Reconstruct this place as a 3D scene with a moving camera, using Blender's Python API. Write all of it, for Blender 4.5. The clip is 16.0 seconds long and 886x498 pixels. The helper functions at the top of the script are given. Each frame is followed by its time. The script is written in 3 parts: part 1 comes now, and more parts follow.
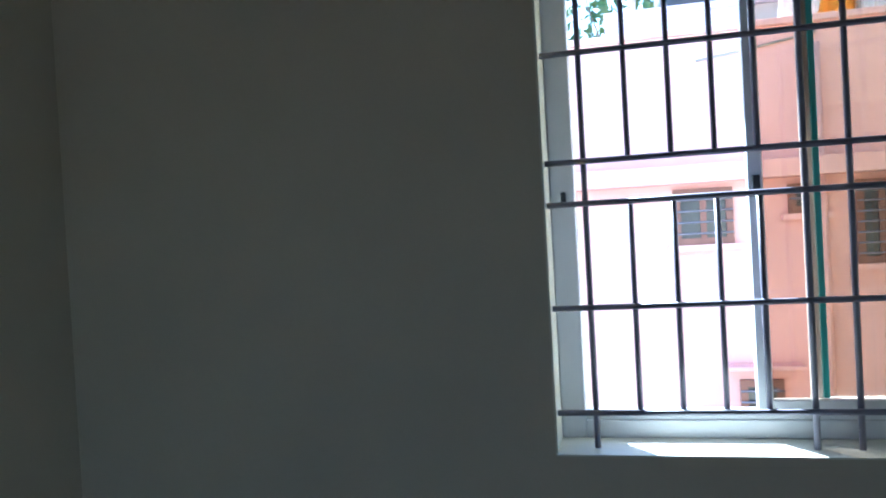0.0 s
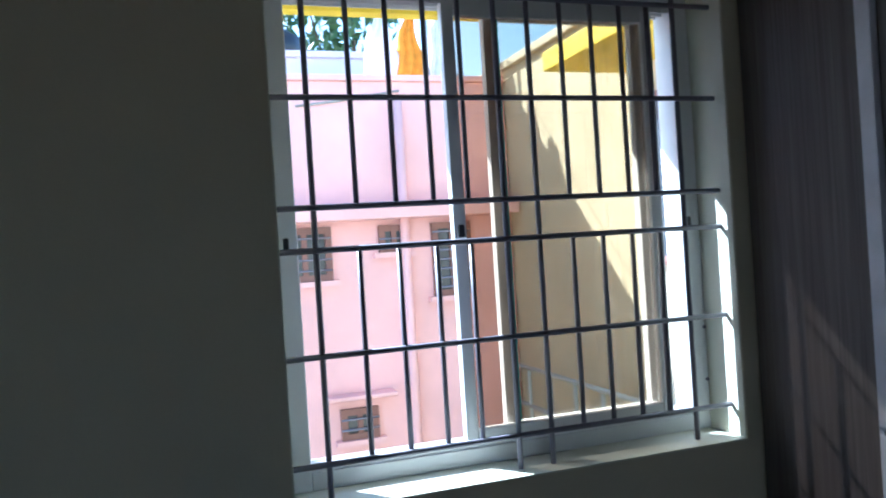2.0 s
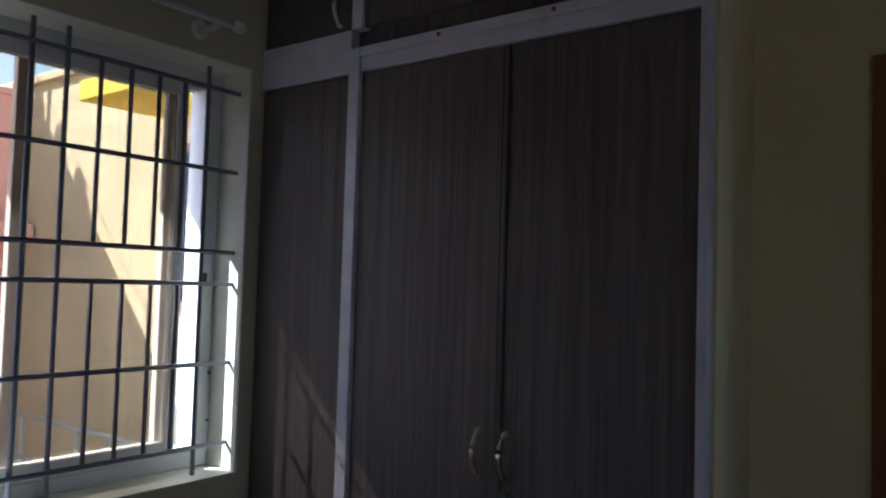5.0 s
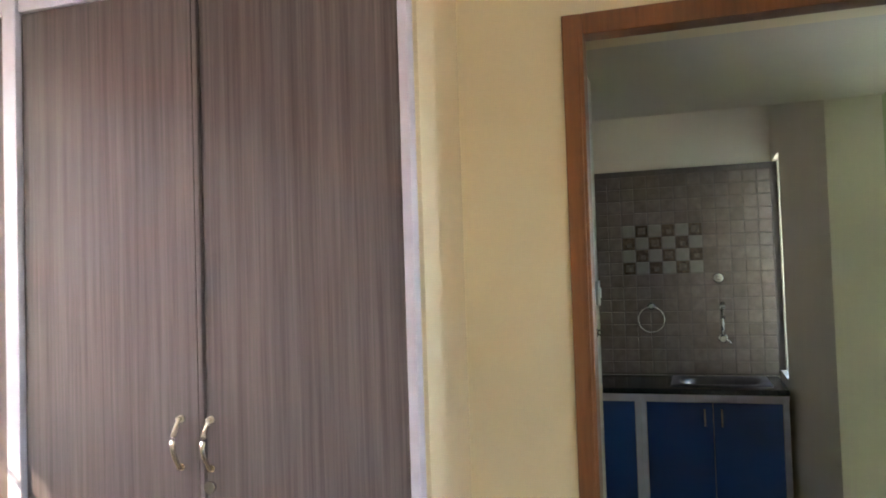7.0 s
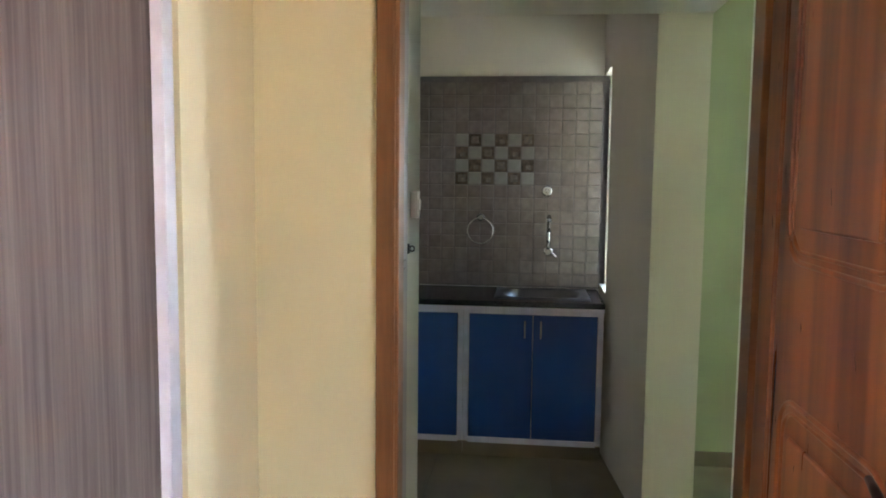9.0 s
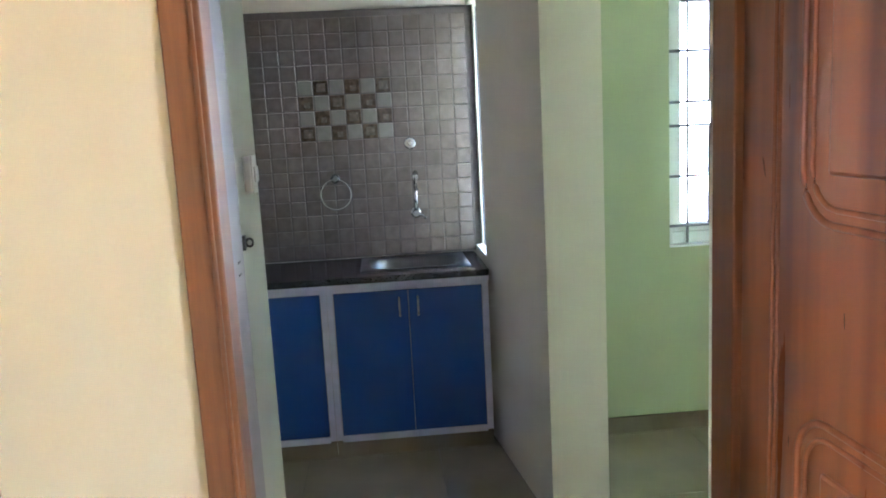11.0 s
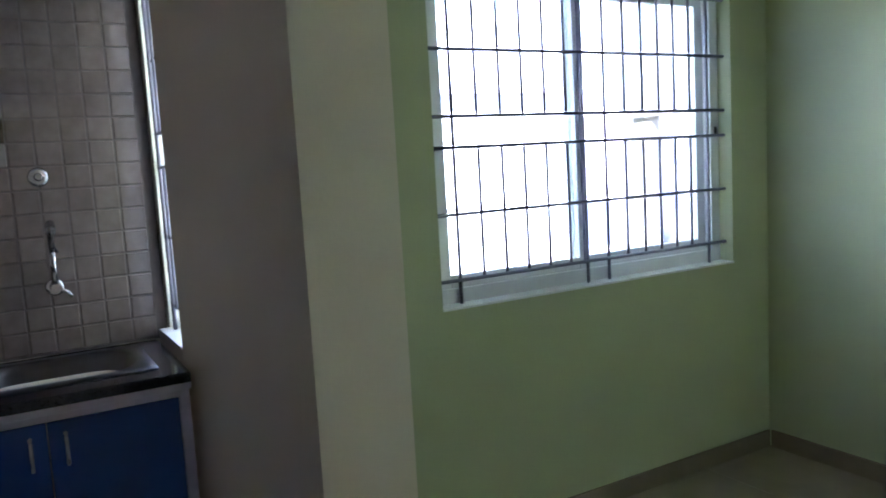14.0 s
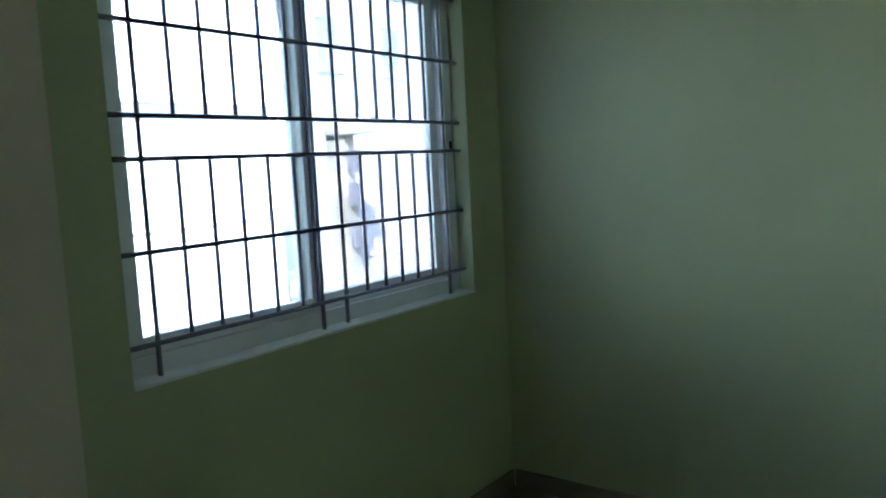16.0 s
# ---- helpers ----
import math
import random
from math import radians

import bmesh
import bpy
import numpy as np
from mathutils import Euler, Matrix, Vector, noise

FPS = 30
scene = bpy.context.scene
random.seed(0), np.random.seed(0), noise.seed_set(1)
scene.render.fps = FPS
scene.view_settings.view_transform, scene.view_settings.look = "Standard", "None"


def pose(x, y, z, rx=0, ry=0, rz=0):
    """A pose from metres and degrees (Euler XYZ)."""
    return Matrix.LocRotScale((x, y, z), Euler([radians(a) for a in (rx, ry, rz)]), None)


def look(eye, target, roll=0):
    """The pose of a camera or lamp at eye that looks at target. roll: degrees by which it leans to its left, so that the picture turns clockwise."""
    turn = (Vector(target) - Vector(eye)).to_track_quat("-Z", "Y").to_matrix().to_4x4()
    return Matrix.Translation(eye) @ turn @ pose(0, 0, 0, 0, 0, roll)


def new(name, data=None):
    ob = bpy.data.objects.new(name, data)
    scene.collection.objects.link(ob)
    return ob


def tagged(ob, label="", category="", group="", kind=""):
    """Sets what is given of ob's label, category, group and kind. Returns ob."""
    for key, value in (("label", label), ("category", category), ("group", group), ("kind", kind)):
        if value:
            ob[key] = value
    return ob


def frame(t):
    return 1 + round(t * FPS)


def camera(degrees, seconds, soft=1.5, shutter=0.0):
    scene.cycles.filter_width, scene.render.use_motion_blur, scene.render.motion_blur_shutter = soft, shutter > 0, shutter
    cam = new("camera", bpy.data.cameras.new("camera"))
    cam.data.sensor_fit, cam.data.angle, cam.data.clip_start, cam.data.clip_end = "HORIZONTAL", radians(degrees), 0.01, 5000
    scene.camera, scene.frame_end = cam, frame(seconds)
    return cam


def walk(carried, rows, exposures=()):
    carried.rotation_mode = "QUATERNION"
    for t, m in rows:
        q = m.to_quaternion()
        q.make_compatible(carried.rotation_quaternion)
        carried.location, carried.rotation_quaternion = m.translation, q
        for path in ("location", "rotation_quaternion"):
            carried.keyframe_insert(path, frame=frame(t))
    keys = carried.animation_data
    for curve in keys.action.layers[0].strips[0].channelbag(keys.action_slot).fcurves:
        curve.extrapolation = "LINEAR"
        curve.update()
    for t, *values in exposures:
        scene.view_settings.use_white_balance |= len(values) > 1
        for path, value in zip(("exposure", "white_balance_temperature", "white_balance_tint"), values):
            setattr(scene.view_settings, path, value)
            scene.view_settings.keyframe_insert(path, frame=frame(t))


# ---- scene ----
cam = camera(60.2, 16.0, 1.8, 0.2)
PATH = [
    (0, (0.193, -1.684, 1.472), (-0.266, 0.263, 1.439), -3.2),
    (0.5, (0.167, -1.695, 1.494), (-0.039, 0.293, 1.428), -4.0),
    (1, (0.100, -1.711, 1.500), (0.156, 0.288, 1.462), -4.2),
    (1.5, (-0.016, -1.659, 1.506), (0.274, 0.319, 1.496), -3.8),
    (2, (-0.150, -1.624, 1.517), (0.490, 0.270, 1.512), -3.6),
    (2.5, (-0.193, -1.688, 1.515), (0.679, 0.112, 1.525), -3.0),
    (3, (-0.227, -1.796, 1.534), (0.787, -0.072, 1.528), -1.6),
    (3.5, (-0.249, -1.855, 1.532), (0.898, -0.217, 1.513), -0.9),
    (4, (-0.274, -1.845, 1.547), (1.037, -0.334, 1.541), 0.4),
    (4.5, (-0.289, -1.815, 1.559), (1.168, -0.445, 1.597), 1.3),
    (5, (-0.266, -1.839, 1.547), (1.329, -0.635, 1.637), 1.7),
    (5.2, (-0.261, -1.846, 1.548), (1.385, -0.713, 1.645), 1.7),
    (7.3, (-0.106, -1.851, 1.483), (1.818, -1.311, 1.525), -0.6),
    (7.4, (-0.111, -1.862, 1.485), (1.820, -1.342, 1.508), 0.1),
    (8, (-0.065, -1.908, 1.509), (1.889, -1.497, 1.400), 0.8),
    (8.6, (0.016, -1.932, 1.502), (1.984, -1.615, 1.344), 0.8),
    (9, (0.131, -1.897, 1.497), (2.109, -1.670, 1.309), 0.6),
    (9.2, (0.182, -1.866, 1.490), (2.166, -1.712, 1.291), 0.6),
    (11.3, (0.876, -1.824, 1.492), (2.840, -2.015, 1.159), -2.2),
    (11.4, (0.921, -1.842, 1.492), (2.881, -2.053, 1.155), -1.7),
    (11.5, (0.959, -1.805, 1.484), (2.913, -2.072, 1.151), -1.8),
    (12, (1.166, -1.770, 1.446), (3.074, -2.282, 1.133), -1.7),
    (12.5, (1.348, -1.765, 1.444), (3.235, -2.341, 1.114), -2.4),
    (13, (1.541, -1.811, 1.423), (3.397, -2.499, 1.135), -2.8),
    (13.5, (1.701, -1.853, 1.389), (3.514, -2.662, 1.153), -3.1),
    (14, (1.916, -1.873, 1.394), (3.639, -2.863, 1.169), -3.3),
    (14.5, (2.030, -1.916, 1.392), (3.636, -3.089, 1.178), -3.6),
    (15, (2.194, -2.006, 1.400), (3.678, -3.330, 1.184), -3.7),
    (15.5, (2.314, -2.080, 1.384), (3.685, -3.522, 1.184), -3.8),
    (16, (2.479, -2.154, 1.391), (3.660, -3.753, 1.172), -2.9),
]
EXPOSURES = [(0.0, 2.9, 4650, 4), (1.0, 2.6, 4650, 3), (2.0, 2.3, 4700, 2), (3.0, 2.05, 4700, 4), (4.0, 1.95, 4850, 5), (5.2, 2.35, 5200, 11), (7.3, 5.85, 6350, 16), (9.2, 6.05, 6200, 17), (11.4, 6.75, 5500, 23), (12.0, 6.55, 5700, 29), (12.5, 6.4, 5550, 30), (14.0, 5.25, 5550, 27), (15.0, 4.7, 5650, 22), (16.0, 3.95, 5450, 14)]
walk(cam, [(t, look(eye, target, roll)) for t, eye, target, roll in PATH], EXPOSURES)

# ---- world, sun, exposure ----
world = bpy.data.worlds.new("sky")
scene.world = world
world.use_nodes = True
wn = world.node_tree.nodes
sky = wn.new("ShaderNodeTexSky")
sky.sky_type = "NISHITA"
sky.sun_disc = False
sky.sun_elevation = radians(40.2)
sky.sun_rotation = radians(-36.5)
wn["Background"].inputs["Strength"].default_value = 0.11
world.node_tree.links.new(sky.outputs["Color"], wn["Background"].inputs["Color"])
sun = new("sun", bpy.data.lights.new("sun", "SUN"))
sun.data.energy = 5.0
sun.data.angle = radians(0.5)
sun.data.color = (1.0, 0.95, 0.87)
sun.matrix_world = look((-0.74 * 6, 6, 1.05 * 6), (0, 0, 0))


# ---- materials ----
def material(name, colour, rough=0.6, metal=0.0, vary=0.12, scale=6.0, bump=0.1, bump_scale=90.0, spread=0.0, coat=0.0, stretch=(1, 1, 1)):
    """Principled surface with broad stains, fine grain and relief; spread: tone differences between pieces."""
    m = bpy.data.materials.new(name)
    m.use_nodes = True
    nt = m.node_tree
    n, link = nt.nodes, nt.links.new
    b = n["Principled BSDF"]
    b.inputs["Roughness"].default_value = rough
    b.inputs["Metallic"].default_value = metal
    b.inputs["Coat Weight"].default_value = coat
    b.inputs["Coat Roughness"].default_value = 0.12
    tc = n.new("ShaderNodeTexCoord")
    mp = n.new("ShaderNodeMapping")
    mp.inputs["Scale"].default_value = stretch
    geo = n.new("ShaderNodeNewGeometry")
    link(geo.outputs["Position"], mp.inputs["Vector"])
    broad = n.new("ShaderNodeTexNoise")
    broad.inputs["Scale"].default_value = scale
    broad.inputs["Detail"].default_value = 6
    link(mp.outputs["Vector"], broad.inputs["Vector"])
    fine = n.new("ShaderNodeTexNoise")
    fine.inputs["Scale"].default_value = bump_scale
    fine.inputs["Detail"].default_value = 4
    link(mp.outputs["Vector"], fine.inputs["Vector"])
    ramp = n.new("ShaderNodeMapRange")
    ramp.inputs["From Min"].default_value = 0.3
    ramp.inputs["From Max"].default_value = 0.7
    ramp.inputs["To Min"].default_value = 1 - vary
    ramp.inputs["To Max"].default_value = 1 + vary
    link(broad.outputs["Fac"], ramp.inputs["Value"])
    hsv = n.new("ShaderNodeHueSaturation")
    hsv.inputs["Color"].default_value = (*colour, 1)
    value = ramp.outputs["Result"]
    if spread:
        info = n.new("ShaderNodeObjectInfo")
        piece = n.new("ShaderNodeMapRange")
        piece.inputs["To Min"].default_value = 1 - spread
        piece.inputs["To Max"].default_value = 1 + spread
        link(info.outputs["Random"], piece.inputs["Value"])
        mul = n.new("ShaderNodeMath")
        mul.operation = "MULTIPLY"
        link(value, mul.inputs[0])
        link(piece.outputs["Result"], mul.inputs[1])
        value = mul.outputs["Value"]
    link(value, hsv.inputs["Value"])
    link(hsv.outputs["Color"], b.inputs["Base Color"])
    rr = n.new("ShaderNodeMapRange")
    rr.inputs["To Min"].default_value = max(0.02, rough - 0.08)
    rr.inputs["To Max"].default_value = min(1, rough + 0.08)
    link(broad.outputs["Fac"], rr.inputs["Value"])
    link(rr.outputs["Result"], b.inputs["Roughness"])
    if bump:
        bp = n.new("ShaderNodeBump")
        bp.inputs["Strength"].default_value = bump
        bp.inputs["Distance"].default_value = 0.004
        link(fine.outputs["Fac"], bp.inputs["Height"])
        link(bp.outputs["Normal"], b.inputs["Normal"])
    return m


def wood(name, dark, light, stretch, scale, rough, coat=0.0, sharp=0.5, knots=False):
    """Wood or wood print: streaks along the axis that stretch leaves short."""
    m = material(name, light, rough, coat=coat, bump=0.0 if knots else 0.05, vary=0.05 if knots else 0.12, scale=2.0 if knots else 6.0, bump_scale=60, stretch=stretch)
    nt = m.node_tree
    n, link = nt.nodes, nt.links.new
    mp = next(x for x in n if x.bl_idname == "ShaderNodeMapping")
    a = n.new("ShaderNodeTexNoise")
    a.inputs["Scale"].default_value = scale
    a.inputs["Detail"].default_value = 3 if knots else 9
    a.inputs["Roughness"].default_value = 0.55 if knots else 0.72
    a.inputs["Distortion"].default_value = 0.15 if knots else 0.0
    link(mp.outputs["Vector"], a.inputs["Vector"])
    r = n.new("ShaderNodeValToRGB")
    r.color_ramp.elements[0].position = 0.5 - sharp * 0.34
    r.color_ramp.elements[1].position = 0.5 + sharp * 0.34
    r.color_ramp.elements[0].color = (*dark, 1)
    r.color_ramp.elements[1].color = (*light, 1)
    link(a.outputs["Fac"], r.inputs["Fac"])
    hsv = next(x for x in n if x.bl_idname == "ShaderNodeHueSaturation")
    link(r.outputs["Color"], hsv.inputs["Color"])
    return m


def glass(name, tint, gloss=0.9, ior=1.45):
    m = bpy.data.materials.new(name)
    m.use_nodes = True
    nt = m.node_tree
    n, link = nt.nodes, nt.links.new
    t = n.new("ShaderNodeBsdfTransparent")
    t.inputs["Color"].default_value = (*tint, 1)
    g = n.new("ShaderNodeBsdfGlossy")
    g.inputs["Roughness"].default_value = 0.02
    f = n.new("ShaderNodeFresnel")
    f.inputs["IOR"].default_value = ior
    k = n.new("ShaderNodeMath")
    k.operation = "MULTIPLY"
    k.inputs[1].default_value = gloss
    mix = n.new("ShaderNodeMixShader")
    link(f.outputs["Fac"], k.inputs[0])
    link(k.outputs["Value"], mix.inputs["Fac"])
    link(t.outputs["BSDF"], mix.inputs[1])
    link(g.outputs["BSDF"], mix.inputs[2])
    link(mix.outputs["Shader"], n["Material Output"].inputs["Surface"])
    return m


CREAM = material("cream_paint", (0.80, 0.69, 0.45), 0.55, vary=0.05, scale=2.5, bump=0.12)
# Backlit cream walls: their shade is put into a darker base colour.
WINDOW_WALL = material("shaded_cream_white_paint", (0.56, 0.50, 0.36), 0.6, vary=0.05, scale=2.5, bump=0.12)
GREEN = material("green_paint", (0.42, 0.45, 0.27), 0.5, vary=0.05, scale=2.0, bump=0.12)
PALE = material("pale_green_cream_paint", (0.64, 0.58, 0.475), 0.6, vary=0.05, scale=2.0, bump=0.12)
WHITE = material("white_ceiling_paint", (0.78, 0.77, 0.72), 0.8, vary=0.04, scale=1.5, bump=0.08)
LILAC = material("white_enamel_paint", (0.62, 0.61, 0.70), 0.4, vary=0.10, scale=14, bump=0.15, bump_scale=40)
REVEAL = material("white_reveal_paint", (0.76, 0.75, 0.70), 0.6, vary=0.06, scale=9, bump=0.15)
WINDOW_REVEAL = material("cream_white_reveal_paint", (0.70, 0.69, 0.57), 0.6, vary=0.06, scale=9, bump=0.15)
SILL_WHITE = material("glossy_white_sill", (0.80, 0.81, 0.80), 0.22, vary=0.05, scale=9, bump=0.05)
UPVC = material("white_window_profile", (0.75, 0.76, 0.76), 0.35, vary=0.04, scale=8, bump=0.03)
IRON = material("grey_grille_enamel", (0.19, 0.185, 0.235), 0.4, vary=0.12, scale=30, bump=0.12)
LAMINATE = wood("grey_brown_laminate", (0.046, 0.036, 0.035), (0.200, 0.170, 0.162), (48, 48, 0.9), 1.0, 0.5, sharp=0.8)
LAMINATE.node_tree.nodes["Principled BSDF"].inputs["Specular IOR Level"].default_value = 0.32
TEAK = wood("teak_door_veneer", (0.10, 0.032, 0.017), (0.37, 0.130, 0.045), (9.0, 9.0, 0.6), 1.0, 0.3, coat=0.3, sharp=0.42, knots=True)
FRAME_WOOD = wood("brown_door_frame_polish", (0.17, 0.064, 0.021), (0.27, 0.103, 0.032), (22, 22, 1.2), 1.0, 0.38, coat=0.3, sharp=0.8)
BLUE = material("blue_laminate", (0.014, 0.074, 0.275), 0.4, vary=0.10, scale=5, bump=0.03)
GRANITE = material("black_granite", (0.018, 0.017, 0.017), 0.12, vary=0.5, scale=160, bump=0.0)
STEEL = material("brushed_steel", (0.40, 0.39, 0.38), 0.3, metal=1.0, vary=0.06, scale=20, bump=0.03, stretch=(1, 8, 1))
CHROME = material("chrome", (0.42, 0.42, 0.43), 0.08, metal=1.0, vary=0.02, bump=0.0)
BRASS = material("satin_nickel_handle", (0.62, 0.56, 0.45), 0.28, metal=1.0, vary=0.05, bump=0.02)
BLACK = material("black_plastic", (0.02, 0.02, 0.022), 0.35, vary=0.1, bump=0.02)
DARK_IRON = material("antique_black_metal", (0.035, 0.028, 0.026), 0.4, metal=0.6, vary=0.2, scale=40, bump=0.1)
FLOOR = material("beige_vitrified_tile", (0.24, 0.20, 0.145), 0.16, vary=0.08, scale=5, bump=0.02, spread=0.05)
SKIRT = material("brown_beige_skirting_tile", (0.22, 0.175, 0.13), 0.22, vary=0.08, scale=6, bump=0.02, spread=0.06)
GROUT = material("grey_grout", (0.24, 0.22, 0.19), 0.9, vary=0.15, scale=30, bump=0.3)
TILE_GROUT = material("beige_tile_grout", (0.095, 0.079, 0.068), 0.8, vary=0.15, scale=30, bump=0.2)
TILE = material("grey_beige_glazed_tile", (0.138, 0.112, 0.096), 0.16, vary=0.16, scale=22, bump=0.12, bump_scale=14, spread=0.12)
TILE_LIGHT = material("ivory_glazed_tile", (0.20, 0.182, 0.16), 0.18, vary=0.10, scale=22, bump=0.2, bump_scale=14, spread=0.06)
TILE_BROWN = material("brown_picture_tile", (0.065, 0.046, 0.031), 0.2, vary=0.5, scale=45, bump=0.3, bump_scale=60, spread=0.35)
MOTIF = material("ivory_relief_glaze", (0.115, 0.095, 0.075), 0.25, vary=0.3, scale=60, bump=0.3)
# White jamb paint, greyed in its colour to stand for shade on it.
JAMB = material("shaded_white_jamb_paint", (0.27, 0.25, 0.24), 0.5, vary=0.10, scale=14, bump=0.15, bump_scale=40)
HALL_PAINT = material("pale_green_hall_paint", (0.47, 0.46, 0.37), 0.6, vary=0.06, scale=3.0, bump=0.12)
SWITCH = material("white_switch_plastic", (0.75, 0.74, 0.70), 0.3, vary=0.03, bump=0.02)
PVC = material("grey_white_pvc_door", (0.60, 0.58, 0.60), 0.35, vary=0.06, scale=8, bump=0.03)
PINK = material("pink_render", (0.82, 0.50, 0.47), 0.85, vary=0.12, scale=1.2, bump=0.3, bump_scale=30)
CREAM_RENDER = material("cream_render", (0.62, 0.53, 0.37), 0.85, vary=0.16, scale=1.0, bump=0.3, bump_scale=30)
YELLOW = material("yellow_exterior_paint", (0.80, 0.60, 0.03), 0.6, vary=0.1, scale=5, bump=0.2)
OFFWHITE = material("pale_blue_white_exterior_render", (0.50, 0.55, 0.58), 0.85, vary=0.10, scale=0.9, bump=0.3, bump_scale=25)
LAVENDER = material("lavender_exterior_paint", (0.55, 0.55, 0.66), 0.8, vary=0.08, scale=1.0, bump=0.2)
CONCRETE = material("weathered_concrete", (0.36, 0.34, 0.31), 0.9, vary=0.25, scale=2.0, bump=0.4, bump_scale=20)
GROUND = material("dusty_concrete_ground", (0.34, 0.31, 0.27), 0.95, vary=0.2, scale=0.8, bump=0.3, bump_scale=15)
DARK_PANE = material("dark_far_pane", (0.06, 0.07, 0.08), 0.12, vary=0.2, bump=0.0)
# Far panes: the pale blue reflection is put into the base colour.
PALE_PANE = material("pale_blue_reflection_pane", (0.34, 0.44, 0.50), 0.2, vary=0.2, scale=4, bump=0.0)
SHUTTER = material("brown_shutter_paint", (0.22, 0.11, 0.085), 0.6, vary=0.15, scale=6, bump=0.15)
CLOTH = material("orange_cotton", (0.75, 0.30, 0.02), 0.9, vary=0.15, scale=12, bump=0.3)
CLOTH_WHITE = material("white_cotton", (0.75, 0.75, 0.78), 0.9, vary=0.1, scale=12, bump=0.3)
BARK = material("tree_bark", (0.13, 0.10, 0.07), 0.95, vary=0.3, scale=9, bump=0.6, bump_scale=30)
LEAF = material("green_leaf", (0.05, 0.10, 0.025), 0.55, vary=0.35, scale=3, bump=0.0)
CLEAR = glass("clear_glass", (0.93, 0.97, 0.95))
TINTED = glass("grey_tinted_glass", (0.74, 0.66, 0.57), 0.9, 1.55)
GREEN_EDGE = material("green_glass_edge", (0.10, 0.42, 0.36), 0.2, vary=0.05, bump=0.0)


# ---- mesh helpers ----
def add_box(bm, x0, x1, y0, y1, z0, z1, bevel=0.0):
    v = [bm.verts.new((x, y, z)) for z in (z0, z1) for x, y in ((x0, y0), (x1, y0), (x1, y1), (x0, y1))]
    fs = [bm.faces.new([v[i] for i in f]) for f in ((3, 2, 1, 0), (4, 5, 6, 7), (0, 1, 5, 4), (1, 2, 6, 5), (2, 3, 7, 6), (3, 0, 4, 7))]
    if bevel:
        es = list({e for f in fs for e in f.edges})
        bmesh.ops.bevel(bm, geom=es, offset=bevel, segments=2, affect="EDGES", profile=0.5)
    return bm


def box(x0, x1, y0, y1, z0, z1, bevel=0.0):
    return add_box(bmesh.new(), x0, x1, y0, y1, z0, z1, bevel)


def boxes(*rows):
    bm = bmesh.new()
    for r in rows:
        add_box(bm, *r)
    return bm


def prism(points, z0, z1):
    bm = bmesh.new()
    lo = [bm.verts.new((x, y, z0)) for x, y in points]
    hi = [bm.verts.new((x, y, z1)) for x, y in points]
    bm.faces.new(lo[::-1])
    bm.faces.new(hi)
    for i in range(len(points)):
        j = (i + 1) % len(points)
        bm.faces.new((lo[i], lo[j], hi[j], hi[i]))
    bmesh.ops.recalc_face_normals(bm, faces=bm.faces)
    return bm


def add_tube(bm, path, radius, sides=10, closed=False):
    """A round bar swept along points; radius may be one number or one a point."""
    pts = [Vector(p) for p in path]
    rings = []
    count = len(pts)
    for i, p in enumerate(pts):
        a = pts[i - 1] if i or closed else p
        b = pts[(i + 1) % count] if i < count - 1 or closed else p
        d = (b - a).normalized()
        up = Vector((0, 0, 1)) if abs(d.z) < 0.95 else Vector((1, 0, 0))
        u = d.cross(up).normalized()
        w = d.cross(u)
        r = radius[i] if isinstance(radius, (list, tuple)) else radius
        rings.append([bm.verts.new(p + r * (math.cos(k * math.tau / sides) * u + math.sin(k * math.tau / sides) * w)) for k in range(sides)])
    for i in range(count if closed else count - 1):
        a, b = rings[i], rings[(i + 1) % count]
        for k in range(sides):
            f = bm.faces.new((a[k], a[(k + 1) % sides], b[(k + 1) % sides], b[k]))
            f.smooth = True
    if not closed:
        bm.faces.new(rings[0])
        bm.faces.new(rings[-1][::-1])
    bmesh.ops.recalc_face_normals(bm, faces=bm.faces)
    return bm


def tube(path, radius, sides=10, closed=False):
    return add_tube(bmesh.new(), path, radius, sides, closed)


def part(name, bm, mat, parent=None, label=""):
    me = bpy.data.meshes.new(name)
    bm.to_mesh(me)
    bm.free()
    me.materials.append(mat)
    ob = new(name, me)
    ob.parent = parent
    if label:
        ob["label"] = label
    return ob


def structure(name, bm, mat, label=""):
    return tagged(part(name, bm, mat), label, "", "", "structure")


def thing(name, label, category, group="", at=(0, 0, 0)):
    e = new(name)
    e.empty_display_size = 0.1
    e.location = at
    return tagged(e, label, category, group)


def arc(c, u, w, r, a0, a1, n):
    c, u, w = Vector(c), Vector(u), Vector(w)
    return [c + r * (math.cos(radians(a0 + (a1 - a0) * i / n)) * u + math.sin(radians(a0 + (a1 - a0) * i / n)) * w) for i in range(n + 1)]


